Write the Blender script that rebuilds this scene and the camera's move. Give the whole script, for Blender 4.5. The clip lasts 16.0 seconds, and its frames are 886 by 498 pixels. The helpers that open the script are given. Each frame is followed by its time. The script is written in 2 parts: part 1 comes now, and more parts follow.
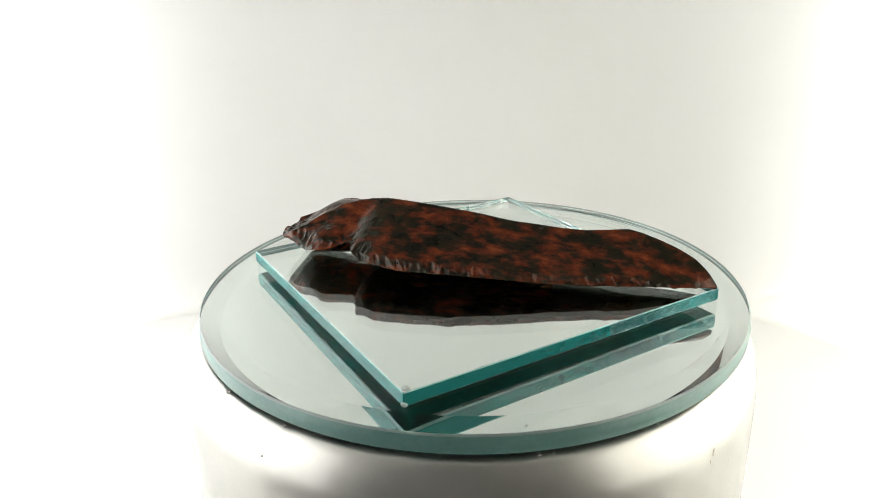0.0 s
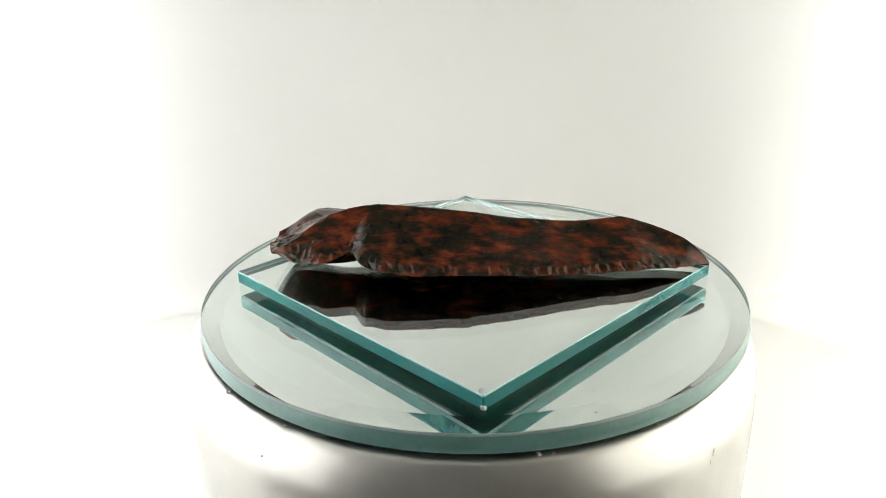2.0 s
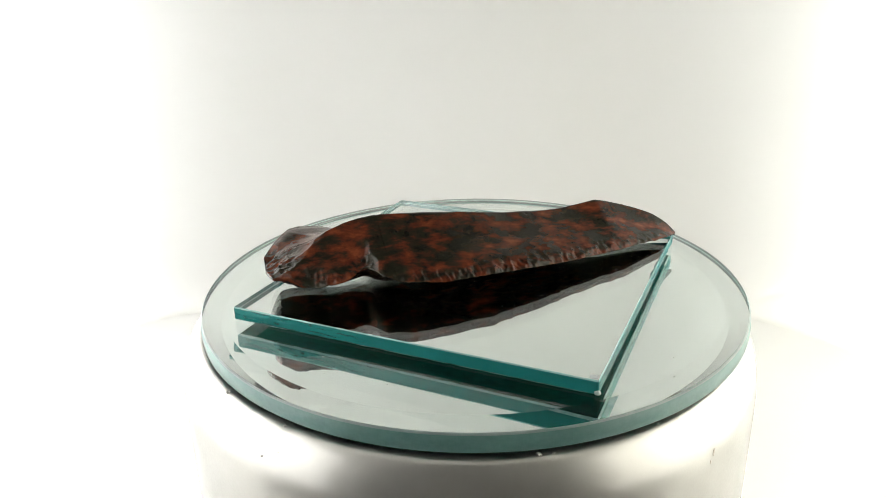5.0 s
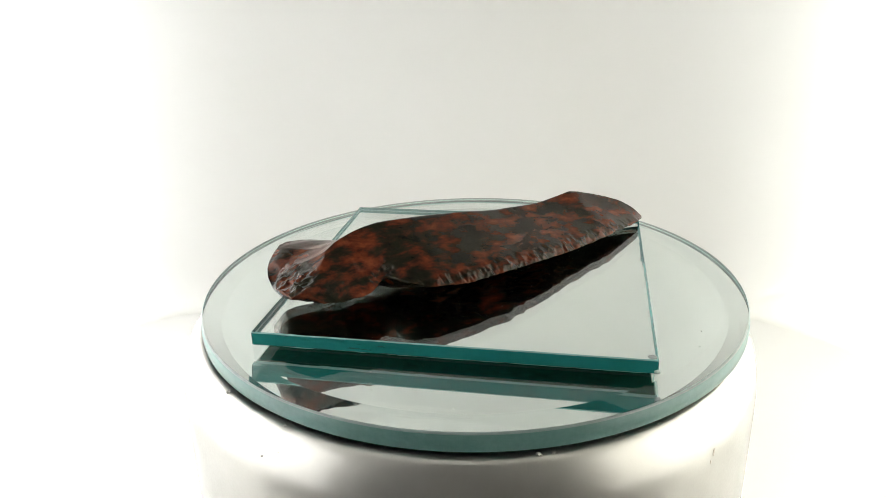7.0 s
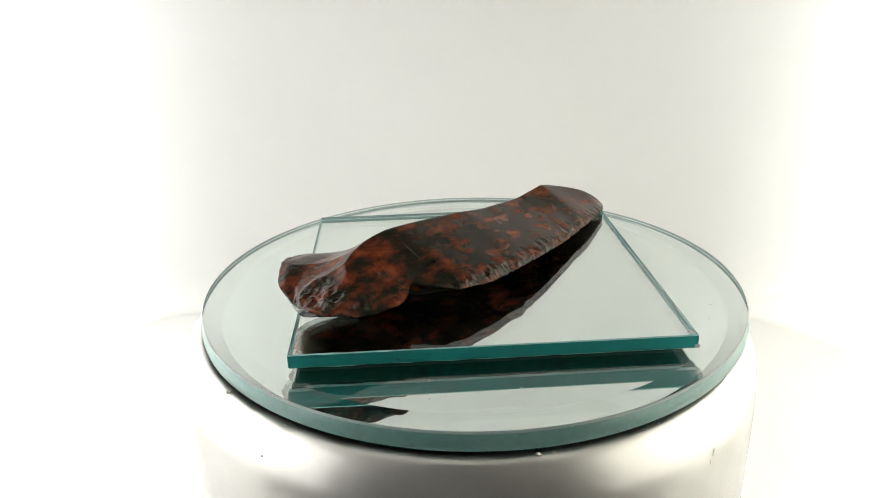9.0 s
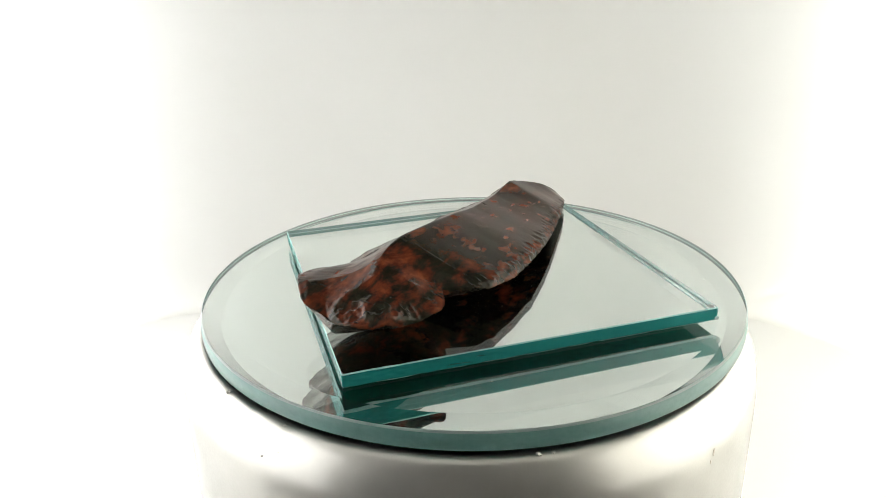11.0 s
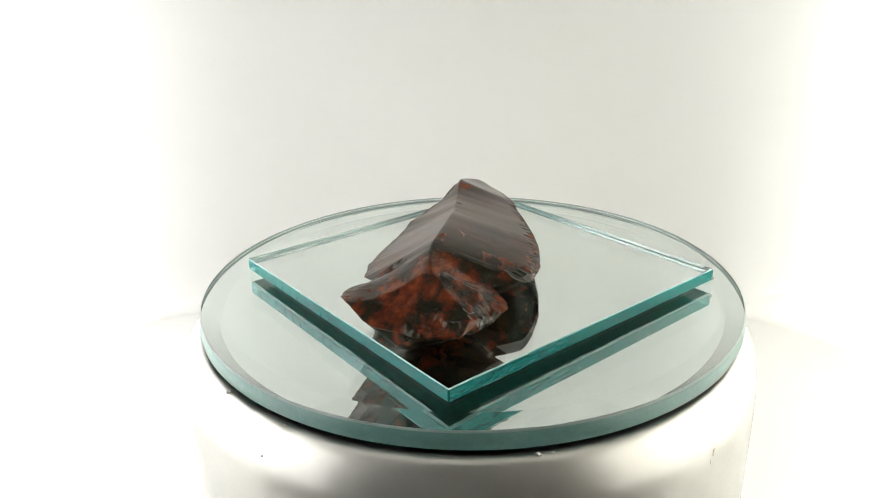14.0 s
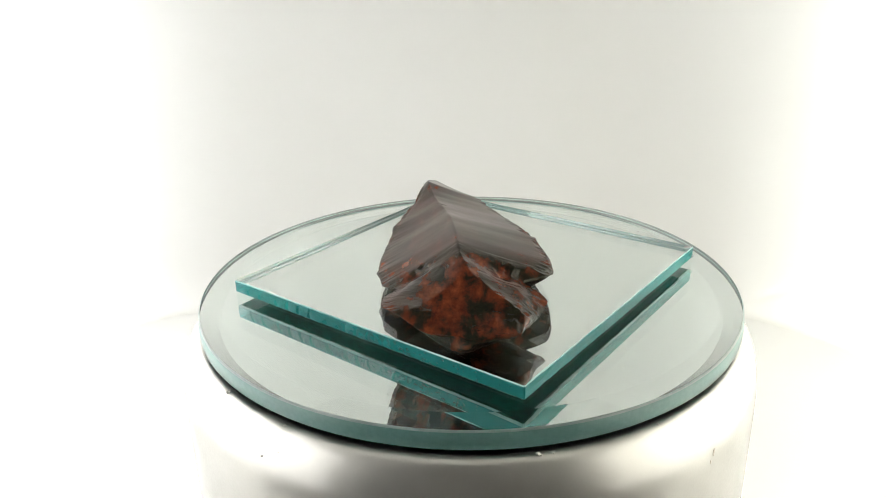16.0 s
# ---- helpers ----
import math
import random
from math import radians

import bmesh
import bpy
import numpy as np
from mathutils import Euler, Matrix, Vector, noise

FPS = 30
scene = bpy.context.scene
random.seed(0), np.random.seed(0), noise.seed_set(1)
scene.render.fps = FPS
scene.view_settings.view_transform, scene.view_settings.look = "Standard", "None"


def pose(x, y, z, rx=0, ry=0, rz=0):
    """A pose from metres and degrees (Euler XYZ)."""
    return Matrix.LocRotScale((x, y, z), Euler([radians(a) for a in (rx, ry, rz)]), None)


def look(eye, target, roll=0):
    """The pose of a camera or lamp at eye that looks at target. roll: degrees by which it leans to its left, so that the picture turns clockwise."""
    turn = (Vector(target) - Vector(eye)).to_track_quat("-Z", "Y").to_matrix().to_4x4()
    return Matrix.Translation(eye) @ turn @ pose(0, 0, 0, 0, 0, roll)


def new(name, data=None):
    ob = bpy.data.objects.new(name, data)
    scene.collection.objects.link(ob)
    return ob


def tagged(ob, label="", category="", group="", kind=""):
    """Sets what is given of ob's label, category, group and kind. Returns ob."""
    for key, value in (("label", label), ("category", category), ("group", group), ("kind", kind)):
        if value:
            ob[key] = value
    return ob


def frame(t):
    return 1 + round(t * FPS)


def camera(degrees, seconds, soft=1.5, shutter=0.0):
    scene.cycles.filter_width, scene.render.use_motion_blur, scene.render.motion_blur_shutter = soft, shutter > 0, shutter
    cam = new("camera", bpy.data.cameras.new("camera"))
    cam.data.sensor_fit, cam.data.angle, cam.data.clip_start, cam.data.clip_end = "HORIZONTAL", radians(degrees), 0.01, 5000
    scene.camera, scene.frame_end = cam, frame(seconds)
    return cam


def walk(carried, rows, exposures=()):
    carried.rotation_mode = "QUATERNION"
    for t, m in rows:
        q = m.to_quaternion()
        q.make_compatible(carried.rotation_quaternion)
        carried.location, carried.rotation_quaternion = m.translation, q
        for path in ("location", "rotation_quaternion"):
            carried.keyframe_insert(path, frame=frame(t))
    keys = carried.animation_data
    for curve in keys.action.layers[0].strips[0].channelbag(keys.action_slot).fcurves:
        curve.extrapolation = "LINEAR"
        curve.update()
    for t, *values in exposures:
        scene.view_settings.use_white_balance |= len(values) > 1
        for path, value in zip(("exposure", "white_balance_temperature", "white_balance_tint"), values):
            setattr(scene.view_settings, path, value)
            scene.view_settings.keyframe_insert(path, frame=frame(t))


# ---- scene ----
# ---------------------------------------------------------------- camera
Z0 = 0.0785                      # height of the upper glass face above the tent floor
cam = camera(59.45, 16.0, soft=0.6)
yaw, pitch = radians(-1.877), radians(21.696)
eye = Vector((0.0, -0.16553, Z0 + 0.06994))
way = Vector((math.sin(yaw) * math.cos(pitch), math.cos(yaw) * math.cos(pitch), -math.sin(pitch)))
stand = look(eye, eye + way, -1.103)
walk(cam, [(0.0, stand), (16.0, stand)], exposures=[(0.0, 0.0), (16.0, 0.0)])

# ---------------------------------------------------------------- light
LAMP_LEFT, LAMP_RIGHT = 6.0, 5.8          # watts


def tent_lamp(name, eye, target, width, watts, colour):
    """A soft lamp that stands outside the translucent tent and shines on its side."""
    data = bpy.data.lights.new(name, "AREA")
    data.shape, data.size, data.size_y, data.energy, data.color = "RECTANGLE", width, 0.215, watts, colour
    new(name, data).matrix_world = look(eye, target)


tent_lamp("tent_lamp_west", (-0.31, -0.01, 0.124), (-0.17, 0.0, 0.124), 0.34, LAMP_LEFT, (0.965, 0.975, 1.0))
tent_lamp("tent_lamp_east", (0.34, -0.03, 0.124), (0.17, -0.02, 0.124), 0.30, LAMP_RIGHT, (0.99, 0.985, 0.92))
world = bpy.data.worlds.new("dim_room")
world.use_nodes = True
world.node_tree.nodes["Background"].inputs[0].default_value = (0.9, 0.95, 1.0, 1)
world.node_tree.nodes["Background"].inputs[1].default_value = 0.05
scene.world = world


# ---------------------------------------------------------------- materials
def material(name, colour=(0.8, 0.8, 0.8), rough=0.5, metal=0.0, **more):
    m = bpy.data.materials.new(name)
    m.use_nodes = True
    b = m.node_tree.nodes["Principled BSDF"]
    b.inputs["Base Color"].default_value = (*colour, 1)
    b.inputs["Roughness"].default_value = rough
    b.inputs["Metallic"].default_value = metal
    for k, v in more.items():
        b.inputs[k.replace("_", " ")].default_value = v
    return m, m.node_tree.nodes, m.node_tree.links, b


def noise_node(nodes, links, scale, detail=4.0, rough=0.55, stretch=(1, 1, 1), distort=0.0, turn=(0, 0, 0)):
    tc, mp, nz = nodes.new("ShaderNodeTexCoord"), nodes.new("ShaderNodeMapping"), nodes.new("ShaderNodeTexNoise")
    mp.inputs["Scale"].default_value = stretch
    mp.inputs["Rotation"].default_value = turn
    nz.inputs["Scale"].default_value, nz.inputs["Detail"].default_value = scale, detail
    nz.inputs["Roughness"].default_value, nz.inputs["Distortion"].default_value = rough, distort
    links.new(tc.outputs["Object"], mp.inputs["Vector"])
    links.new(mp.outputs["Vector"], nz.inputs["Vector"])
    return nz


def ramp(nodes, links, source, stops):
    r = nodes.new("ShaderNodeValToRGB")
    e = r.color_ramp.elements
    while len(e) < len(stops):
        e.new(0.5)
    for k, (pos, col) in zip(e, stops):
        k.position, k.color = pos, (*col, 1)
    links.new(source, r.inputs["Fac"])
    return r


def bump(nodes, links, source, b, strength, distance):
    n = nodes.new("ShaderNodeBump")
    n.inputs["Strength"].default_value, n.inputs["Distance"].default_value = strength, distance
    links.new(source, n.inputs["Height"])
    links.new(n.outputs["Normal"], b.inputs["Normal"])


def make_paper():
    m, n, l, b = material("matt_white_sheet", rough=0.75)
    a = noise_node(n, l, 9.0, 3.0)
    r = ramp(n, l, a.outputs["Fac"], [(0.3, (0.86, 0.855, 0.83)), (0.7, (0.89, 0.885, 0.865))])
    l.new(r.outputs["Color"], b.inputs["Base Color"])
    f = noise_node(n, l, 900.0, 2.0)
    bump(n, l, f.outputs["Fac"], b, 0.15, 0.00018)
    return m


def make_diffuser():
    m = bpy.data.materials.new("translucent_white_cloth")
    m.use_nodes = True
    n, l = m.node_tree.nodes, m.node_tree.links
    n.remove(n["Principled BSDF"])
    d, t, mix = n.new("ShaderNodeBsdfDiffuse"), n.new("ShaderNodeBsdfTranslucent"), n.new("ShaderNodeMixShader")
    a = noise_node(n, l, 9.0, 3.0)
    r = ramp(n, l, a.outputs["Fac"], [(0.3, (0.848, 0.842, 0.811)), (0.7, (0.876, 0.872, 0.848))])
    for k in (d, t):
        l.new(r.outputs["Color"], k.inputs["Color"])
    mix.inputs["Fac"].default_value = 0.35
    l.new(d.outputs["BSDF"], mix.inputs[1])
    l.new(t.outputs["BSDF"], mix.inputs[2])
    l.new(mix.outputs["Shader"], n["Material Output"].inputs["Surface"])
    return m


def make_clear():
    m, n, l, b = material("clear_float_glass", (0.940, 0.990, 0.964), 0.0, IOR=1.52, Transmission_Weight=1.0)
    return m


def make_edge(name, dark, light, rough, trans, ior=1.52):
    m, n, l, b = material(name, light, rough, IOR=ior, Transmission_Weight=trans)
    a = noise_node(n, l, 900.0, 3.0, 0.5, (1, 1, 1.5))
    r = ramp(n, l, a.outputs["Fac"], [(0.3, dark), (0.7, light)])
    l.new(r.outputs["Color"], b.inputs["Base Color"])
    return m


def make_silver():
    m, n, l, b = material("mirror_silvering", (0.93, 0.95, 0.94), 0.012, 1.0)
    return m


def make_plain(name, colour, rough, grain=700.0, spread=0.25):
    m, n, l, b = material(name, colour, rough)
    a = noise_node(n, l, grain, 4.0)
    r = ramp(n, l, a.outputs["Fac"], [(0.3, [c * (1 - spread) for c in colour]), (0.7, [c * (1 + spread) for c in colour])])
    l.new(r.outputs["Color"], b.inputs["Base Color"])
    return m


def make_pearl():
    m, n, l, b = material("silver_pearl_lacquer", (0.7, 0.69, 0.66), 0.45, 0.80, Coat_Weight=0.7, Coat_Roughness=0.05)
    a = noise_node(n, l, 60.0, 5.0)
    r = ramp(n, l, a.outputs["Fac"], [(0.3, (0.40, 0.386, 0.352)), (0.7, (0.47, 0.458, 0.424))])
    l.new(r.outputs["Color"], b.inputs["Base Color"])
    f = noise_node(n, l, 1900.0, 2.0)
    rr = ramp(n, l, f.outputs["Fac"], [(0.3, (0.31, 0.31, 0.31)), (0.7, (0.39, 0.39, 0.39))])
    l.new(rr.outputs["Color"], b.inputs["Roughness"])
    bump(n, l, f.outputs["Fac"], b, 0.05, 0.0002)
    return m


def make_obsidian():
    m, n, l, b = material("mahogany_obsidian", (0.03, 0.02, 0.015), 0.16, IOR=1.49, Specular_IOR_Level=0.18, Specular_Tint=(1.0, 0.95, 0.82, 1.0))
    big = noise_node(n, l, 290.0, 7.0, 0.62, (0.60, 1.0, 1.0), 0.2, (0, 0, 0.12))
    # the butt end of the stone is richer in red
    where, split, span, total = n.new("ShaderNodeTexCoord"), n.new("ShaderNodeSeparateXYZ"), n.new("ShaderNodeMapRange"), n.new("ShaderNodeMath")
    l.new(where.outputs["Object"], split.inputs["Vector"])
    l.new(split.outputs["X"], span.inputs["Value"])
    for key, value in (("From Min", -0.036), ("From Max", -0.016), ("To Min", 0.012), ("To Max", 0.0)):
        span.inputs[key].default_value = value
    # wide bands across the blade, some redder, some blacker
    band, shift = noise_node(n, l, 75.0, 2.0, 0.5, (1.0, 0.35, 0.35), 0.0, (0, 0, 0.25)), n.new("ShaderNodeMath")
    shift.operation = "MULTIPLY_ADD"
    shift.inputs[1].default_value = 0.18
    l.new(band.outputs["Fac"], shift.inputs[0])
    l.new(big.outputs["Fac"], shift.inputs[2])
    centred = n.new("ShaderNodeMath")
    centred.operation = "SUBTRACT"
    centred.inputs[1].default_value = 0.082
    l.new(shift.outputs["Value"], centred.inputs[0])
    l.new(centred.outputs["Value"], total.inputs[0])
    l.new(span.outputs["Result"], total.inputs[1])
    # the colour is shifted from red towards black over its flat underside
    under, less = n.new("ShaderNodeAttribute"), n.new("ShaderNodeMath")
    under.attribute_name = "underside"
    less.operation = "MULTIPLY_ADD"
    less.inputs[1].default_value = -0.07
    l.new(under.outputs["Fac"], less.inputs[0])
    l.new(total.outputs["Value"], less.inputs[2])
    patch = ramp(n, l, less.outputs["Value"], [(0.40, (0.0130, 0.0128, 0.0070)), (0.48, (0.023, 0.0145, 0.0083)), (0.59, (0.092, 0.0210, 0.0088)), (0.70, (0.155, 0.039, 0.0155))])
    small = noise_node(n, l, 420.0, 5.0, 0.7, (1, 1, 1), 0.4)
    mix = n.new("ShaderNodeMix")
    mix.data_type, mix.blend_type = "RGBA", "MULTIPLY"
    fine = ramp(n, l, small.outputs["Fac"], [(0.36, (0.4, 0.4, 0.4)), (0.58, (1.0, 1.0, 1.0))])
    mix.inputs["Factor"].default_value = 0.6
    l.new(patch.outputs["Color"], mix.inputs["A"])
    l.new(fine.outputs["Color"], mix.inputs["B"])
    l.new(mix.outputs["Result"], b.inputs["Base Color"])
    # knapped places are glossier and covered with tiny scars
    flaked = n.new("ShaderNodeAttribute")
    flaked.attribute_name = "flaked"
    rr = ramp(n, l, small.outputs["Fac"], [(0.3, (0.15, 0.15, 0.15)), (0.7, (0.20, 0.20, 0.20))])
    gloss = n.new("ShaderNodeMix")
    gloss.data_type = "RGBA"
    l.new(flaked.outputs["Fac"], gloss.inputs["Factor"])
    l.new(rr.outputs["Color"], gloss.inputs["A"])
    gloss.inputs["B"].default_value = (0.20, 0.20, 0.20, 1)
    l.new(gloss.outputs["Result"], b.inputs["Roughness"])
    cells, place = n.new("ShaderNodeTexVoronoi"), n.new("ShaderNodeTexCoord")
    cells.inputs["Scale"].default_value = 1150.0
    l.new(place.outputs["Object"], cells.inputs["Vector"])
    scars, rip, relief = n.new("ShaderNodeMath"), noise_node(n, l, 220.0, 5.0, 0.6, (1.4, 0.7, 1.0), 0.3), n.new("ShaderNodeMath")
    scars.operation = "MULTIPLY"
    l.new(cells.outputs["Distance"], scars.inputs[0])
    l.new(flaked.outputs["Fac"], scars.inputs[1])
    relief.operation = "MULTIPLY_ADD"
    relief.inputs[1].default_value = 0.02
    l.new(rip.outputs["Fac"], relief.inputs[0])
    l.new(scars.outputs["Value"], relief.inputs[2])
    bump(n, l, relief.outputs["Value"], b, 0.25, 0.0003)
    return m


PAPER, CLEAR, SILVER, PEARL, OBSIDIAN = make_paper(), make_clear(), make_silver(), make_pearl(), make_obsidian()
CLOTH = make_diffuser()
EDGE = make_edge("teal_cut_glass_edge", (0.031, 0.340, 0.317), (0.034, 0.36, 0.335), 0.26, 0.60, 1.18)
FRACTURE = make_edge("pale_cyan_glass_fracture", (0.05, 0.46, 0.47), (0.18, 0.72, 0.73), 0.06, 0.75, 1.25)
BEAD = make_edge("grey_frosted_glass_chip", (0.62, 0.68, 0.66), (0.78, 0.82, 0.80), 0.2, 0.5)
ARRIS = make_edge("pale_glass_arris", (0.36, 0.74, 0.69), (0.52, 0.84, 0.80), 0.2, 0.5)
RIM = make_edge("pale_green_ground_rim", (0.27, 0.60, 0.52), (0.35, 0.69, 0.61), 0.34, 0.74)
LIP = make_edge("pale_ground_lip", (0.66, 0.86, 0.79), (0.76, 0.92, 0.86), 0.3, 0.8)
PAINT = make_plain("dark_green_mirror_back_paint", (0.003, 0.075, 0.052), 0.6)
PAINT.node_tree.nodes["Principled BSDF"].inputs["Specular IOR Level"].default_value = 0.0
BLACK = make_plain("black_rubber", (0.012, 0.012, 0.014), 0.55)
DUST = make_plain("grey_dust", (0.5, 0.48, 0.44), 0.9)
SCUFF = make_plain("brown_grime", (0.36, 0.32, 0.27), 0.7)
ROOM = make_plain("dim_room_wall", (0.045, 0.042, 0.038), 0.8, 6.0)


# ---------------------------------------------------------------- helpers for meshes
def part(name, bm, mats, parent=None, label="", smooth=False):
    me = bpy.data.meshes.new(name)
    bmesh.ops.recalc_face_normals(bm, faces=bm.faces)
    for f in bm.faces:
        f.smooth = smooth
    bm.to_mesh(me)
    bm.free()
    for m in (mats if isinstance(mats, (list, tuple)) else [mats]):
        me.materials.append(m)
    ob = new(name, me)
    ob.parent = parent
    if label:
        tagged(ob, label)
    return ob


def box(bm, x0, x1, y0, y1, z0, z1):
    v = [bm.verts.new((x, y, z)) for z in (z0, z1) for y in (y0, y1) for x in (x0, x1)]
    for q in ((0, 1, 3, 2), (4, 5, 7, 6), (0, 1, 5, 4), (2, 3, 7, 6), (0, 2, 6, 4), (1, 3, 7, 5)):
        bm.faces.new([v[i] for i in q])


def lathe(bm, profile, seg=160, slots=None, wobble=None):
    """Turns (radius, height) pairs round z; the first and last row are closed with a fan face."""
    rings = []
    for j, (r, z) in enumerate(profile):
        row = []
        for i in range(seg):
            a = math.tau * i / seg
            dr, dz = wobble(j, a) if wobble else (0, 0)
            row.append(bm.verts.new(((r + dr) * math.cos(a), (r + dr) * math.sin(a), z + dz)))
        rings.append(row)
    for j in range(len(rings) - 1):
        for i in range(seg):
            f = bm.faces.new((rings[j][i], rings[j][(i + 1) % seg], rings[j + 1][(i + 1) % seg], rings[j + 1][i]))
            f.material_index = slots[j] if slots else 0
    a = bm.faces.new(rings[0])
    b = bm.faces.new(rings[-1])
    if slots:
        a.material_index, b.material_index = slots[-2], slots[-1]
    return rings


# ---------------------------------------------------------------- the light tent
LEFT, RIGHT, BACK, TOP, FRONT, ROOF_FRONT, ROOF_BACK = -0.172, 0.175, 0.150, 0.270, -0.195, -0.125, -0.030
BEND_WIDE, BEND_DEEP, BEND_RIGHT, SWEEP = 0.120, 0.072, 0.125, 0.006       # the two upright bends and the sweep at the foot


def cloth_crease(x, z):
    """A short soft fold low on the wide bend, metres inwards."""
    along = (x - 0.1255) * 0.79 + (z - 0.0125) * 0.61
    across = (z - 0.0125) * 0.79 - (x - 0.1255) * 0.61
    return 0.0010 * math.exp(-(along / 0.007) ** 2 - (across / 0.0016) ** 2) if x > 0 else 0.0


def tent():
    # the cloth: one upright sheet bent round three sides, with a tight and a wide bend; (x, y, inward x, inward y)
    plan = [(LEFT, y, 1, 0) for y in np.linspace(FRONT, BACK - BEND_DEEP - 0.004, 10)]
    for a in np.linspace(0.0, math.pi / 2, 40):
        inward = Vector((math.cos(a) * BEND_DEEP, -math.sin(a) * BEND_WIDE)).normalized()
        plan.append((LEFT + BEND_WIDE * (1 - math.cos(a)), BACK - BEND_DEEP * (1 - math.sin(a)), inward.x, inward.y))
    plan += [(x, BACK, 0, -1) for x in np.linspace(LEFT + BEND_WIDE + 0.005, RIGHT - BEND_RIGHT - 0.005, 12)]
    plan += [(RIGHT - BEND_RIGHT * (1 - math.sin(a)), BACK - BEND_RIGHT * (1 - math.cos(a)), -math.sin(a), -math.cos(a)) for a in np.linspace(0.0, math.pi / 2, 110)]
    plan += [(RIGHT, y, -1, 0) for y in np.linspace(BACK - BEND_RIGHT - 0.005, FRONT, 9)]
    bm = bmesh.new()
    levels = np.concatenate([SWEEP * np.linspace(0.12, 2.3, 40) ** 2, np.linspace(0.044, TOP, 15)])
    grid = []
    for z in levels:
        row = []
        for x, y, nx, ny in plan:
            low = min(1.0, max(0.0, (BACK - y) / 0.13))         # the sides slope down to the open front
            k = max(0.0, 1 - z / SWEEP)
            pull = SWEEP * (1 - math.sqrt(1 - k * k)) + cloth_crease(x, z)        # the cloth sweeps out on to the floor
            if y < 0.0:
                pull *= 0.6
            wave = 0.0012 * noise.noise((x * 12 + 1, y * 12, z * 9)) + 0.0003 * noise.noise((x * 60, y * 60, z * 25))
            row.append(bm.verts.new((x + nx * (pull + wave), y + ny * (pull + wave), z * (1 - 0.12 * low) + 0.0004)))
        grid.append(row)
    for j in range(len(levels) - 1):
        for i in range(len(plan) - 1):
            bm.faces.new((grid[j][i], grid[j][i + 1], grid[j + 1][i + 1], grid[j + 1][i]))
    # a flap of the same cloth over the front, open above the turntable
    rows = []
    for y in np.linspace(ROOF_FRONT, ROOF_BACK, 16):
        z = TOP * (1 - 0.12 * min(1.0, max(0.0, (BACK - y) / 0.13)))
        rows.append([bm.verts.new((x, y, z - 0.004 * math.sin(math.pi * (x - LEFT) / (RIGHT - LEFT)))) for x in np.linspace(LEFT, RIGHT, 14)])
    for a, b in zip(rows, rows[1:]):
        for i in range(13):
            bm.faces.new((a[i], a[i + 1], b[i + 1], b[i]))
    tagged(part("backdrop", bm, CLOTH, smooth=True), "translucent white light tent cloth lit from both sides", "backdrop", kind="structure")
    bm = bmesh.new()
    box(bm, LEFT - 0.002, RIGHT + 0.002, -0.078, BACK + 0.002, -0.005, 0.0)
    tagged(part("floor", bm, PAPER), "matt white sheet on the floor of the tent", "floor", kind="structure")
    bm = bmesh.new()
    box(bm, -0.46, 0.46, -0.55, 0.30, 0.55, 0.56)
    tagged(part("ceiling", bm, ROOM), "plain dim ceiling of the room over the tent", "ceiling", kind="structure")
    bm = bmesh.new()
    box(bm, -0.46, 0.46, -0.56, -0.55, -0.03, 0.55)
    tagged(part("wall_south", bm, ROOM), "plain dim wall of the room before the tent", "wall", kind="structure")
    bm = bmesh.new()
    box(bm, -0.46, 0.46, -0.55, 0.30, -0.03, -0.006)
    tagged(part("ground", bm, ROOM), "plain dark table top under the light tent", "table top", kind="structure")


# ---------------------------------------------------------------- the turntable
AXIS_LIFT = Z0 - 0.0075


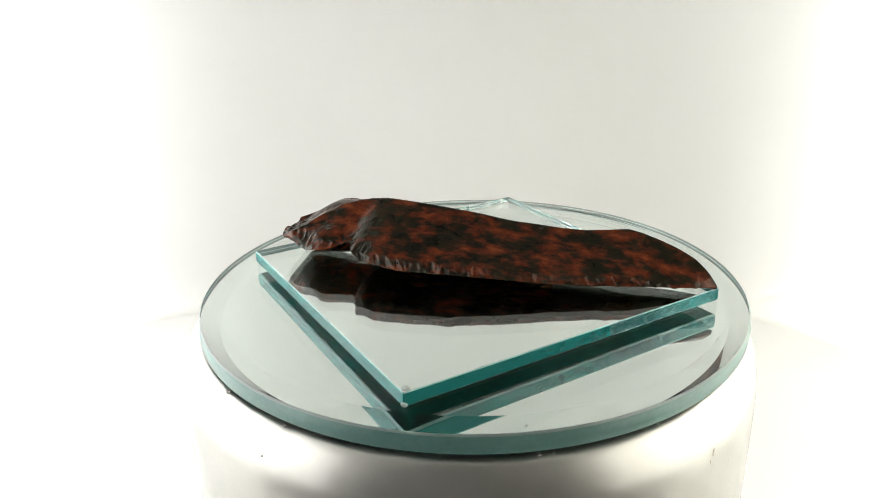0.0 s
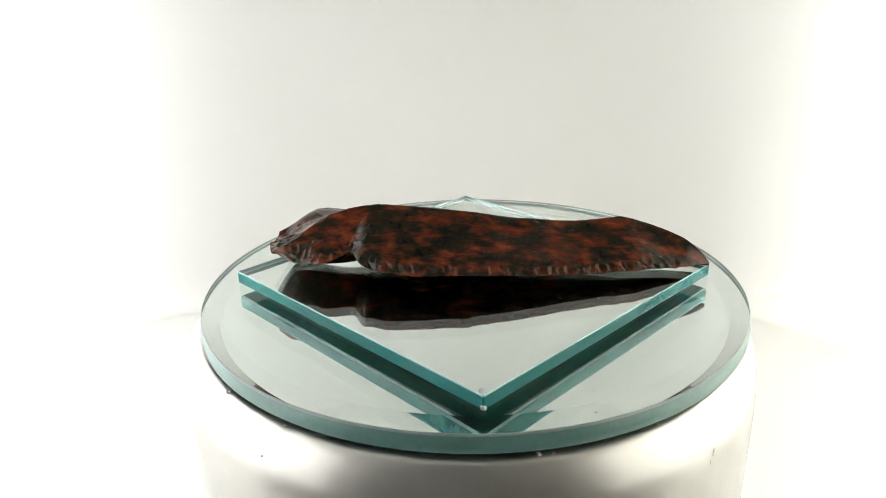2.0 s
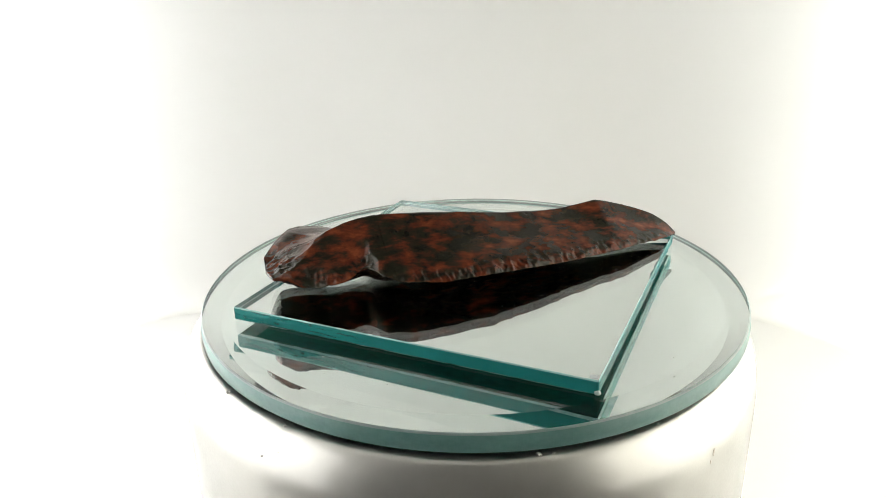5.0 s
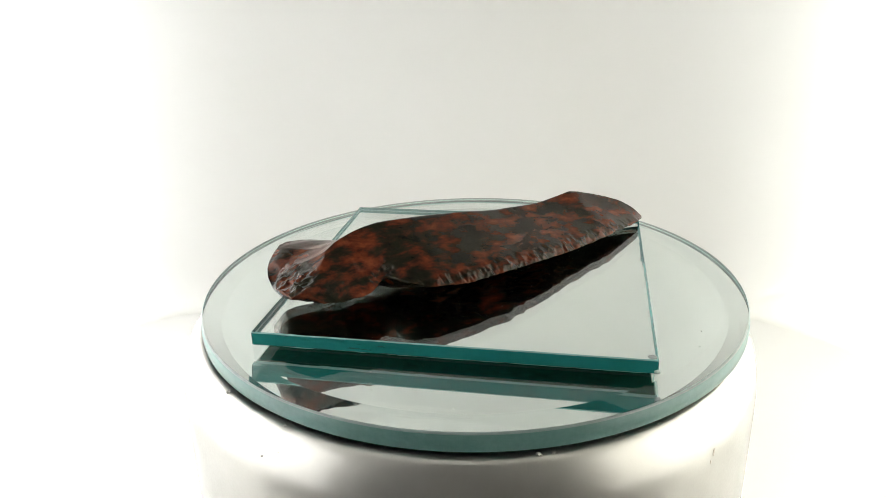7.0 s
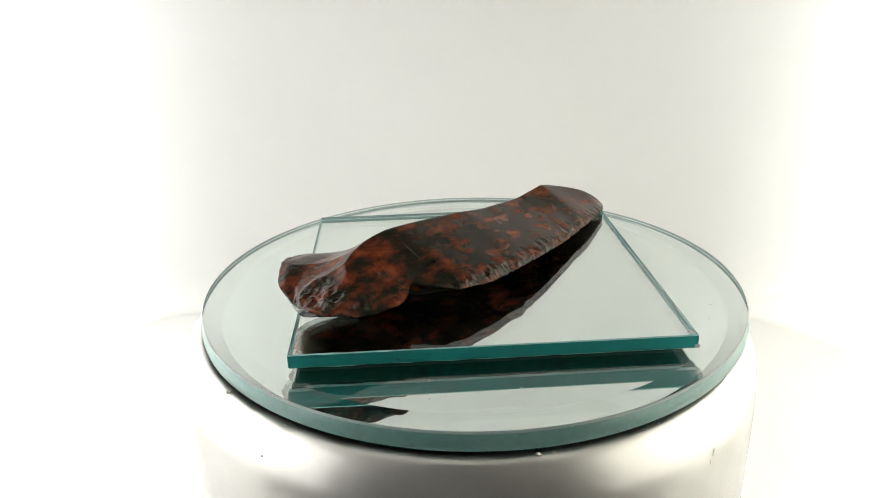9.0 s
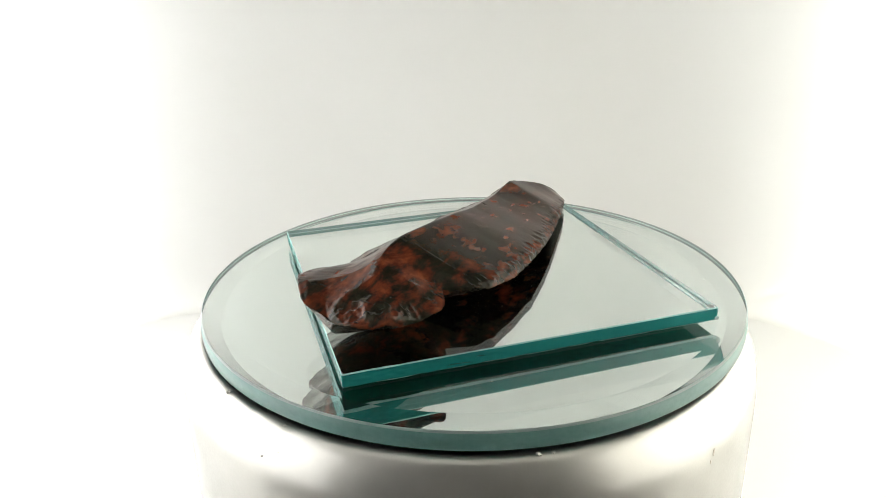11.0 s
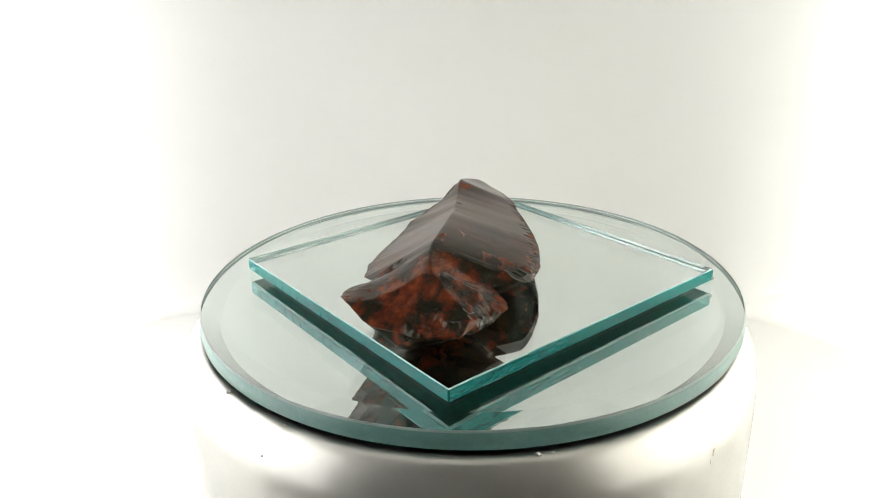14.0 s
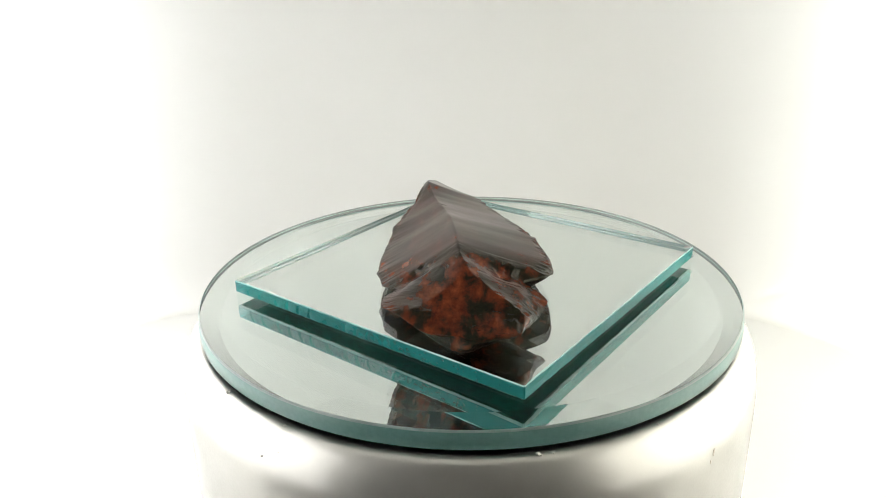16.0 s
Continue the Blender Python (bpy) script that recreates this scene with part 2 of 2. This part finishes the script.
def drum():
    thing = new("turntable")
    tagged(thing, "round silver pearl turntable with a worn upper rim", "turntable")
    prof = [(0.0588, 0.0670), (0.0588, 0.0691), (0.0593, 0.0697), (0.0603, 0.0697), (0.0608, 0.0695), (0.0615, 0.0690), (0.0624, 0.0680), (0.0634, 0.0665), (0.0642, 0.0646),
            (0.0648, 0.0620), (0.0651, 0.0585), (0.0652, 0.0530), (0.0652, 0.0400), (0.0651, 0.0250), (0.0650, 0.0100), (0.0649, 0.0012), (0.0642, 0.0)]

    def worn(j, a):
        if j not in (2, 3):
            return 0, 0
        k = noise.noise((math.cos(a) * 30, math.sin(a) * 30, j))
        return 0.00012 * k, 0.00016 * k
    bm = bmesh.new()
    lathe(bm, prof, 256, wobble=worn)
    body = part("base_shell", bm, PEARL, thing, smooth=True)
    for a, s in ((221.5, 0.0007), (229.5, 0.00018), (238.0, 0.0004), (281.0, 0.0006), (283.5, 0.0004), (303.0, 0.0004)):
        bm = bmesh.new()
        bmesh.ops.create_icosphere(bm, subdivisions=2, radius=s)
        for v in bm.verts:
            v.co *= 0.8 + 0.5 * noise.noise(v.co * 1800 + Vector((a, 0, 0)))
            v.co.z *= 0.5
        chip = part("paint_chip", bm, DUST, body)
        chip.location = (0.0605 * math.cos(radians(a)), 0.0605 * math.sin(radians(a)), 0.0698)
    for a, z, r, wide, tall in ((313.4, 0.0611, 0.06490, 0.0004, 0.0010), (312.6, 0.0595, 0.06500, 0.0003, 0.0005), (235.5, 0.0646, 0.06425, 0.0003, 0.0002), (238.7, 0.0663, 0.06345, 0.0002, 0.0002), (262.0, 0.0560, 0.06515, 0.0002, 0.0002)):
        bm = bmesh.new()
        bmesh.ops.create_icosphere(bm, subdivisions=2, radius=1.0)
        for v in bm.verts:
            k = 1 + 0.5 * noise.noise(v.co * 2.1 + Vector((a, 0, 0)))
            v.co = Vector((0.00006 * v.co.x, wide * k * v.co.y, tall * k * v.co.z))
        scuff = part("scuff_mark", bm, SCUFF, body)
        scuff.matrix_basis = pose(r * math.cos(radians(a)), r * math.sin(radians(a)), z, 0, 0, a)
    return thing


def platter():
    bm = bmesh.new()
    lathe(bm, [(0.0100, -0.0097), (0.0560, -0.0097), (0.0576, -0.0094), (0.0582, -0.0087), (0.0582, -0.0079), (0.0577, -0.00772), (0.0100, -0.00772)], 128)
    return part("platter", bm, BLACK, base, "black rubber platter under the round mirror")


# ---------------------------------------------------------------- the mirrors
DISC_R, DISC_T, SQ_T = 0.0610, 0.0044, 0.0030


def disc_mirror():
    thing = new("round_mirror")
    tagged(thing, "circular glass mirror with a wide slanted border and pale green rim", "mirror")
    top, low = -SQ_T - 0.0001, -SQ_T - 0.0001 - DISC_T
    prof = [(DISC_R - 0.0004, low), (DISC_R, low + 0.0004), (DISC_R + 0.0001, low + 0.0018), (DISC_R - 0.0001, top - 0.0009), (DISC_R - 0.0004, top - 0.0005), (DISC_R - 0.0047, top)]
    bm = bmesh.new()
    lathe(bm, prof, 360, slots=[1, 1, 1, 3, 0, 2, 0])
    glass = part("glass", bm, [CLEAR, RIM, SILVER, LIP], thing)
    for f in glass.data.polygons:
        f.use_smooth = f.material_index in (1, 3)
    bm = bmesh.new()
    lathe(bm, [(DISC_R - 0.0006, low - 0.0002), (DISC_R - 0.0005, low - 0.00003)], 180)
    part("back_paint", bm, PAINT, thing, "dark painted mirror back")
    spots = random.Random(5)
    for x, y, s in ((-0.0205, -0.0490, 0.0002), (-0.045, 0.012, 0.00018), (0.050, 0.005, 0.00018), (0.0, -0.0505, 0.00014), (-0.049, -0.004, 0.00015)):
        bm = bmesh.new()
        bmesh.ops.create_icosphere(bm, subdivisions=1, radius=s)
        for v in bm.verts:
            v.co = Vector((v.co.x * spots.uniform(0.7, 2.0), v.co.y, v.co.z * 0.25))
        speck = part("dust_speck", bm, DUST, thing)
        speck.location = (x, y, top + s * 0.2)
    return thing


SX, SY = 0.0381, 0.03858


def shells(x):
    """Ribbed conchoidal relief, 0 to 1."""
    k = x % 1.0
    return (1 - (2 * k - 1) ** 2) * (0.6 + 0.4 * math.sin(17.0 * x))


def square_mirror():
    """The plate: corners at (+-SX, +-SY); cut edges with chips near two corners."""
    thing = new("square_mirror")
    tagged(thing, "small square glass mirror with teal chipped edges on the round mirror", "mirror")
    loop = []
    n = 420
    for (ax, ay), (bx, by), side in (((-1, -1), (1, -1), 0), ((1, -1), (1, 1), 1), ((1, 1), (-1, 1), 2), ((-1, 1), (-1, -1), 3)):
        for i in range(n):
            k = i / n
            loop.append((ax + (bx - ax) * k, ay + (by - ay) * k, side, k))
    levels = [0.0] + list(np.linspace(-0.00024, -SQ_T + 0.00030, 13)) + [-SQ_T]
    bm = bmesh.new()
    rows = []
    for j, z in enumerate(levels):
        row = []
        for x, y, side, k in loop:
            depth = 0.00013 + 0.00014 * max(0.0, noise.noise((k * 16, side * 7.3, 0))) + 0.00004 * noise.noise((k * 70, side * 3.1, 4)) if j == 0 else 0.0003 + 0.0003 * max(0.0, noise.noise((k * 24, side * 5.3, 8))) if j == len(levels) - 1 else 0.0
            chip = 0.0
            low = -z / SQ_T
            if side == 0 and k > 0.60:          # curved shells near the blade's tip
                chip = 0.0008 * shells(k * 21 + 0.9 * noise.noise((k * 11, 0, 2)) + 0.9 * math.sin(2.6 * low)) * min(1, (k - 0.60) * 40) * min(1.0, 4 * low, 5 * (1.05 - low)) * (0.8 + 0.4 * noise.noise((k * 23, low, 9)))
            if side == 2 and 0.02 < k < 0.6:    # thin wavy ribs on the cut
                rib = (k * 19 + 0.35 * math.sin(2.4 * low) + 0.5 * noise.noise((k * 8, 0, 6))) % 1.0 - 0.5
                chip = 0.00022 * math.exp(-(rib / 0.11) ** 2) * min(1, (0.6 - k) * 6) * min(1.0, 6 * low)
            if side == 3 and k < 0.42:          # long torn streaks towards one corner
                chip = 0.00042 * abs(noise.noise((k * 7 + 2.0 * low, z * 2600, 3))) * min(1, (0.42 - k + 0.12 * noise.noise((z * 3000, 0, 1))) * 12)
                chip = max(0.0, chip) + 0.0001 * noise.noise((k * 40, z * 3500, 5))
            if side == 1:
                chip = 0.00010 * abs(noise.noise((k * 30, z * 800, 3)))
            chip += 0.000004 * noise.noise((x * 20, y * 20, z * 500))
            corner = min(k, 1 - k)
            chip *= min(1.0, corner * 60)
            nx, ny = ((0, -1), (1, 0), (0, 1), (-1, 0))[side]
            point = Vector((x * (SX - depth), y * (SY - depth), z))
            if k == 0:                          # blunted corner
                point.x, point.y = point.x - 0.0002 * x, point.y - 0.0002 * y
            row.append(bm.verts.new(point - Vector((nx, ny, 0)) * chip))
        rows.append(row)
    m = len(loop)
    for j in range(len(levels) - 1):
        for i in range(m):
            f = bm.faces.new((rows[j][i], rows[j][(i + 1) % m], rows[j + 1][(i + 1) % m], rows[j + 1][i]))
            side, k = loop[i][2], loop[i][3]
            broken = (side == 0 and k > 0.60) or (side == 2 and k < 0.04)
            f.material_index = 3 if j in (0, len(levels) - 2) else 4 if broken else 1
    for row, slot in ((rows[0], 0), (rows[-1], 2)):
        hub = bm.verts.new((0, 0, row[0].co.z))
        for i in range(m):
            bm.faces.new((hub, row[i], row[(i + 1) % m])).material_index = slot
    glass = part("glass", bm, [CLEAR, EDGE, SILVER, ARRIS, FRACTURE], thing)
    for f in glass.data.polygons:
        f.use_smooth = f.material_index in (1, 4)
    bm = bmesh.new()
    box(bm, -SX + 0.0006, SX - 0.0006, -SY + 0.0006, SY - 0.0006, -SQ_T - 0.00008, -SQ_T - 0.00002)
    part("back_paint", bm, PAINT, thing, "dark painted mirror back")
    for radius, squash, inset, height, label in ((0.0008, 0.45, 0.0011, -0.0001, "grey bead of chipped glass at one corner"), (0.0006, 0.8, 0.0002, -0.0024, "bright splinter under the same corner")):
        bm = bmesh.new()
        bmesh.ops.create_icosphere(bm, subdivisions=3, radius=radius)
        for v in bm.verts:
            v.co *= 1 + 0.25 * noise.noise(v.co * 1500)
            v.co.z *= squash
        bead = part("chip", bm, BEAD, thing, label, True)
        bead.location = (-SX + inset, -SY + inset, height)
    return thing


# ---------------------------------------------------------------- the stone blade
def curve(us, keys):
    a = np.array(keys, float)
    return np.interp(us, a[:, 0], a[:, 1])


def smooth_line(y, w=3):
    w *= 2
    k = np.exp(-0.5 * (np.arange(-3 * w, 3 * w + 1) / w) ** 2)
    k /= k.sum()
    ends = np.pad(y, 3 * w, mode="reflect", reflect_type="odd")
    return np.convolve(ends, k, mode="valid")


def scallop(x, y, seed):
    """Hollows between sharp arrises, as knapping leaves them: 0 in the hollows, about 0.5 on the arrises."""
    return noise.voronoi((x, y, seed))[0][0] ** 2


def stone_blade():
    """A loft along its length u (mm): near edge, ridge, far edge and keel as smooth lines, then flake scars."""
    nu, nt, nb = 600, 108, 30
    us = np.linspace(-45.2, 54.8, nu)
    near_v = smooth_line(curve(us, [(-45.2, -3.0), (-44.4, -3.6), (-42.4, -4.6), (-39.5, -7.6), (-36, -10.8), (-33, -12.8), (-30.7, -13.9), (-28, -12.3), (-25.6, -10), (-24.4, -9.3), (-23.4, -12.2),
                                    (-21.5, -15.8), (-18, -17), (-10, -17.8), (0, -16.7), (10, -14.7), (20, -12), (30, -8.8), (40, -5.5), (50, -1.6), (54.8, 2.0)]), 2)
    near_z = smooth_line(curve(us, [(-45.2, 5.0), (-44.4, 4.2), (-42.4, 3.5), (-39.5, 3.5), (-36, 4.0), (-33, 5.0), (-30.7, 5.4), (-28, 5.8), (-25.5, 6.5), (-24.4, 6.9), (-22, 6.2), (-19, 5.5), (-10, 4.6),
                                    (0, 4.5), (10, 3.9), (20, 3.1), (30, 2.5), (40, 2.1), (50, 1.4), (54.8, 0.7)]), 2)
    far_v = smooth_line(curve(us, [(-45.2, 4.5), (-44.2, 8.5), (-42.4, 12), (-39, 15.6), (-36, 17.8), (-33, 18.1), (-29, 17.2), (-25, 16.0), (-22, 15.6), (-20.8, 17.2), (-19, 18.7),
                                   (-12, 19.8), (-4, 19.6), (6, 18.4), (15.6, 16.9), (25.5, 13.3), (35.4, 9.6), (40, 9.2), (45, 8.2), (50, 6.2), (54.8, 2.4)]), 2)
    far_z = smooth_line(curve(us, [(-45.2, 6.0), (-44, 5.2), (-42.4, 6.6), (-39, 8.0), (-36, 7.5), (-30, 6.8), (-24, 5.2), (-19, 3.9), (-9, 3.3), (5, 3.2), (15.6, 4.2),
                                   (25.5, 5.3), (30.4, 6.3), (35.4, 8.2), (40, 7.7), (45, 5.9), (50, 3.7), (54.8, 0.9)]))
    ridge_v = smooth_line(curve(us, [(-45.2, -2.4), (-42.4, -2.8), (-39, -2.0), (-36, -0.8), (-33, 0.4), (-28, 2.0), (-24, 2.9), (-9, 3.2), (1, 3.7), (10.6, 4.6), (20.6, 6.2), (30.4, 7.7), (35.4, 8.1), (40, 8.3), (45, 7.3), (50, 5.4), (54.8, 2.2)]))
    ridge_z = smooth_line(curve(us, [(-45.2, 6.6), (-44.4, 8.2), (-43.6, 9.1), (-42.4, 9.8), (-39, 10.4), (-36, 10.9), (-33, 11.3), (-30, 12.0), (-27, 12.8), (-24, 13.2), (-19, 13.6), (-9, 12.9), (1, 11.7), (10.6, 10.2),
                                     (20.6, 9.1), (25.5, 8.8), (30.4, 9.1), (35.4, 9.7), (40, 8.5), (45, 7.1), (50, 5.2), (53, 3.2), (54.8, 1.0)]), 2)
    keel_z = smooth_line(curve(us, [(-45.2, 4.4), (-44, 2.4), (-42.4, 0.4), (-40, 0.05), (-34, 0.3), (-24, 1.0), (-10, 1.7), (10, 1.5), (30, 0.9), (45, 0.35), (54.8, 0.1)]), 1)
    rng = random.Random(11)
    # conchoidal scars on the butt and shoulders: (u, v, radius u, radius v, depth)
    scars = [(-34.5, -4.5, 7.5, 3.6, 0.35), (-41, 4, 10, 9, 2.0), (-33, 9, 9, 6, 0.7), (-22.3, 11.5, 2.4, 3.2, 0.55), (-24.2, -10.5, 2.0, 3.0, 0.5),
             (-31, -10.5, 3, 2.5, 0.4), (-42, 9.5, 2.0, 2.6, 0.7), (-27, -5, 4, 3, 0.4)]
    for _ in range(24):
        scars.append((rng.uniform(-44, -39), rng.uniform(-8, 4), rng.uniform(0.6, 1.5), rng.uniform(0.5, 1.1), rng.uniform(0.08, 0.24)))
    scars.append((16.1, 4.8, 0.5, 0.6, 0.22))
    for _ in range(34):
        scars.append((rng.gauss(-22.3, 0.9), rng.uniform(8.5, 15.5), rng.uniform(0.3, 0.8), rng.uniform(0.4, 1.0), rng.uniform(0.15, 0.5)))
        scars.append((rng.gauss(-25.0, 0.8), rng.uniform(-10.5, -6.0), rng.uniform(0.3, 0.8), rng.uniform(0.3, 0.8), rng.uniform(0.1, 0.35)))
    for _ in range(26):
        w = rng.uniform(-38, -29)
        scars.append((w, np.interp(w, us, near_v) + rng.uniform(0.3, 2.4), rng.uniform(0.5, 1.1), rng.uniform(0.7, 1.6), rng.uniform(0.08, 0.25)))
    # retouch along the sharp edges: two generations of short scars struck inwards
    edge_scars = []
    for gap, wide, deep, cut_in in ((1.5, (1.0, 1.9), (1.6, 3.4), (0.22, 0.50)), (0.62, (0.35, 0.75), (0.6, 1.5), (0.10, 0.26))):
        for edge, inwards, start, stop, share in ((near_v, 1, -20.5, 53.5, 1.0), (far_v, -1, -20.0, 46.0, 0.5)):
            w = start
            while w < stop:
                taper = share * min(1.0, (55.5 - w) / 16)
                edge_scars.append((w, np.interp(w, us, edge) + inwards * rng.uniform(0.0, 0.5), rng.uniform(*wide), rng.uniform(*deep) * taper, rng.uniform(*cut_in) * taper))
                w += gap * rng.uniform(0.6, 1.4)
    for _ in range(46):
        w = rng.uniform(-39, -26)
        edge_scars.append((w, np.interp(w, us, near_v) + rng.uniform(-0.2, 1.2), rng.uniform(0.5, 1.3), rng.uniform(0.7, 2.2), rng.uniform(0.25, 0.60)))
        w = rng.uniform(-43, -24)
        edge_scars.append((w, np.interp(w, us, far_v) - rng.uniform(-0.2, 1.0), rng.uniform(0.5, 1.2), rng.uniform(0.6, 1.6), rng.uniform(0.10, 0.30)))
    shares = np.linspace(0, 1, nt + 1)
    top_v, top_z = np.zeros((nu, nt + 1)), np.zeros((nu, nt + 1))
    for i, u in enumerate(us):
        nv, nz, fv, fz, rv, rz = near_v[i], near_z[i], far_v[i], far_z[i], ridge_v[i], ridge_z[i]
        nick = 0.26 * noise.noise((u * 0.9, 3.1, 0)) + 0.09 * noise.noise((u * 2.3, 7.7, 0))
        fnick = 0.7 * noise.noise((u * 0.23, 11.1, 0)) + 0.3 * noise.noise((u * 0.7, 13.1, 0)) + 0.14 * noise.noise((u * 2.0, 17.7, 0))
        on_blade = min(1.0, max(0.0, (u + 22) / 3))
        span = rv - nv
        bulge = 3.8 * min(1.0, max(0.0, (-29 - u) / 11)) * min(1.0, max(0.0, (u + 45.4) / 1.5))
        thin = min(1.0, max(0.3, (54.8 - u) / 18))
        wave = 0.8 + 0.45 * noise.noise((u * 0.22, 5.0, 1.0)) + 0.3 * noise.noise((u * 0.8, 5.0, 4.0))
        ease = min(1.0, max(0.0, (u + 26) / 12))
        step = 0.19 * thin * ease * ease * (3 - 2 * ease) if span > 1 else 0.0          # height share of the blunt retouched strip
        for j, s in enumerate(shares):
            if s <= 0.62:
                k = (s / 0.62) ** 1.5
                v = nv + span * k + nick * (1 - k) ** 10 - bulge * math.sin(math.pi * k ** 0.8)
                face = step + (1 - step) * k - 0.03 * math.sin(math.pi * k)
                h = face
                if on_blade > 0 and k < 0.3:
                    x = k / max(0.10 * wave * thin, 0.01)
                    slant = u + 1.3 * x
                    flake = 0.22 * scallop(slant * 0.5, x * 0.5, 5.0) + 0.12 * scallop(slant * 1.1, x * 1.0, 6.0) - 0.07
                    steep = face * x * (1 + 0.25 * noise.noise((u * 0.8, 2.0, 2.0))) + flake * min(1, 3 * x)
                    h = min(face, steep) * on_blade + face * (1 - on_blade)
                z = nz + (rz - nz) * h
            else:
                k = (s - 0.62) / 0.38
                v = rv + (fv - rv) * k + fnick * k ** 6
                z = rz + (fz - rz) * k - 0.25 * math.sin(math.pi * k) * min(1, abs(fv - rv) / 8)
            if u < -33:                                 # one broad flake took off the end of the butt
                z = min(z, 11.2 + 0.412 * (u + 34) + 0.192 * (v - 0.5))
            top_v[i, j], top_z[i, j] = v, z
    # strike the scars
    soft = np.minimum(1.0, np.minimum(6 * shares, 6 * (1 - shares)))[None, :]
    keen = np.minimum(1.0, np.minimum(40 * shares, 25 * (1 - shares)))[None, :]
    cut, small, struck, flaked = (np.zeros_like(top_z) for _ in range(4))
    for su, sv, a, b, dd in scars:
        q = np.maximum(0.0, 1 - ((us[:, None] - su) / a) ** 2 - ((top_v - sv) / b) ** 2)
        if a > 1.6 or b > 1.8:
            cut = np.maximum(cut, dd * q)
        else:
            small = np.maximum(small, dd * q ** 0.7)
            flaked = np.maximum(flaked, np.minimum(1.0, 3 * q))
    for su, sv, a, b, dd in edge_scars:
        q = np.maximum(0.0, 1 - ((us[:, None] - su) / a) ** 2 - ((top_v - sv) / b) ** 2)
        struck = np.maximum(struck, 0.8 * dd * q ** 0.8)
        flaked = np.maximum(flaked, 0.8 * np.minimum(1.0, 3 * q))
    top_z -= (0.9 * cut + small) * soft + struck * keen
    bm = bmesh.new()
    rows, worn = [], []
    for i, u in enumerate(us):
        nv, nz, fv, fz, kz = near_v[i], near_z[i], far_v[i], far_z[i], keel_z[i]
        row = []
        for j in range(nt + 1):
            v, z, fade, rough = top_v[i, j], top_z[i, j], soft[0, j], flaked[i, j]
            if u < -20:
                butt = min(1.0, max(0.0, (-36.5 - u) / 4))
                hem = max(0.0, 1 - abs(v - nv) / 5.0) * min(1.0, (-20 - u) / 5)
                far_hem = max(0.0, 1 - abs(v - fv) / 3.5) * min(1.0, (-20 - u) / 5)
                spall = butt * min(1.0, max(0.2, (5 - v) / 5))
                chipped = max(spall, hem, 0.7 * far_hem, 0.15)
                rough = max(rough, 0.35 * spall)
                z += fade * chipped * (1 + 0.2 * butt) * (0.60 * scallop(u * 0.36, v * 0.36, 3.0) + 0.34 * scallop(u * 0.8, v * 0.8, 8.0) + 0.08 * scallop(u * 1.6, v * 1.6, 2.0) + 0.16 * noise.noise((u * 0.75, v * 0.75, 4.0)) + 0.10 * noise.noise((u * 1.4, v * 1.4, 6.0)) - 0.15)
            if u < -36 and v > -1:                      # rings running out from the blow
                z += fade * 0.04 * math.sin(3.8 * math.hypot(u + 47, v - 7)) * min(1.0, (-36 - u) / 3, v + 1)
            z += fade * (0.010 * noise.noise((u * 0.4, v * 0.3, 9.0)) + 0.15 * noise.noise((u * 0.14, v * 0.05, 3.0)))
            row.append((u, v, max(z, kz + 0.05)))
            worn.append(rough)
        kv = nv + (fv - nv) * 0.52
        sharp = 1.0 if u > -20 else 1.0 + 0.5 * min(1, (-20 - u) / 8)
        for j in range(1, nb):
            s = j / nb
            v = fv + (nv - fv) * s
            side = (v - kv) / (fv - kv) if v > kv else (kv - v) / (kv - nv)
            edge_z = fz if v > kv else nz
            steep = 1.7 / sharp + (3.5 * min(1.0, max(0.0, (u - 8) / 14)) if v > kv else 1.6 * max(0.0, 1 - abs(u + 25.5) / 7))    # the far side falls steeply towards the tip
            z = kz + (edge_z - kz) * min(1.0, max(0.0, side)) ** steep
            row.append((u, v, z))
            worn.append(0.0)
        rows.append([bm.verts.new((a / 1000, b / 1000, c / 1000)) for a, b, c in row])
    m = len(rows[0])
    for i in range(nu - 1):
        for j in range(m):
            bm.faces.new((rows[i][j], rows[i][(j + 1) % m], rows[i + 1][(j + 1) % m], rows[i + 1][j]))
    bm.faces.new(rows[0])
    bm.faces.new(rows[-1])
    ob = part("stone_knife", bm, OBSIDIAN, smooth=True)
    ob.data.attributes.new("flaked", "FLOAT", "POINT").data.foreach_set("value", worn)
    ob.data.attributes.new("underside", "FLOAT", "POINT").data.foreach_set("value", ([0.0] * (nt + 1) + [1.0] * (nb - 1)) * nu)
    return tagged(ob, "knapped mahogany obsidian knife blade, red-brown and black, on the square mirror", "stone knife")


# ---------------------------------------------------------------- build
tent()
base = drum()
plate = platter()
disc = disc_mirror()
square = square_mirror()
knife = stone_blade()


def table_pose(t):
    """The turning table at t seconds, with its slight wobble."""
    k = (t - 8) / 8
    turn = 88.055 + 7 * (t - 8) + 0.327 * k + 0.202 * k * k - 0.411 * k ** 3
    lift = Matrix.Translation((0, 0, AXIS_LIFT))
    return pose(0, 0, 0, 0, 0, turn) @ lift @ Euler((-0.0048, -0.0026, 0)).to_matrix().to_4x4() @ lift.inverted() @ Matrix.Translation((0, 0, Z0))


def motions():
    times = [float(t) for t in range(17)]
    for thing, seat in ((plate, pose(0.00045, -0.00111, 0)), (disc, pose(0.00045, -0.00111, 0)),
                        (square, pose(-0.00023, -0.00196, 0)), (knife, pose(0, 0, 0.00005, 0, 0, math.degrees(math.atan2(-0.774, 0.632))))):
        walk(thing, [(t, table_pose(t) @ seat) for t in times])


motions()
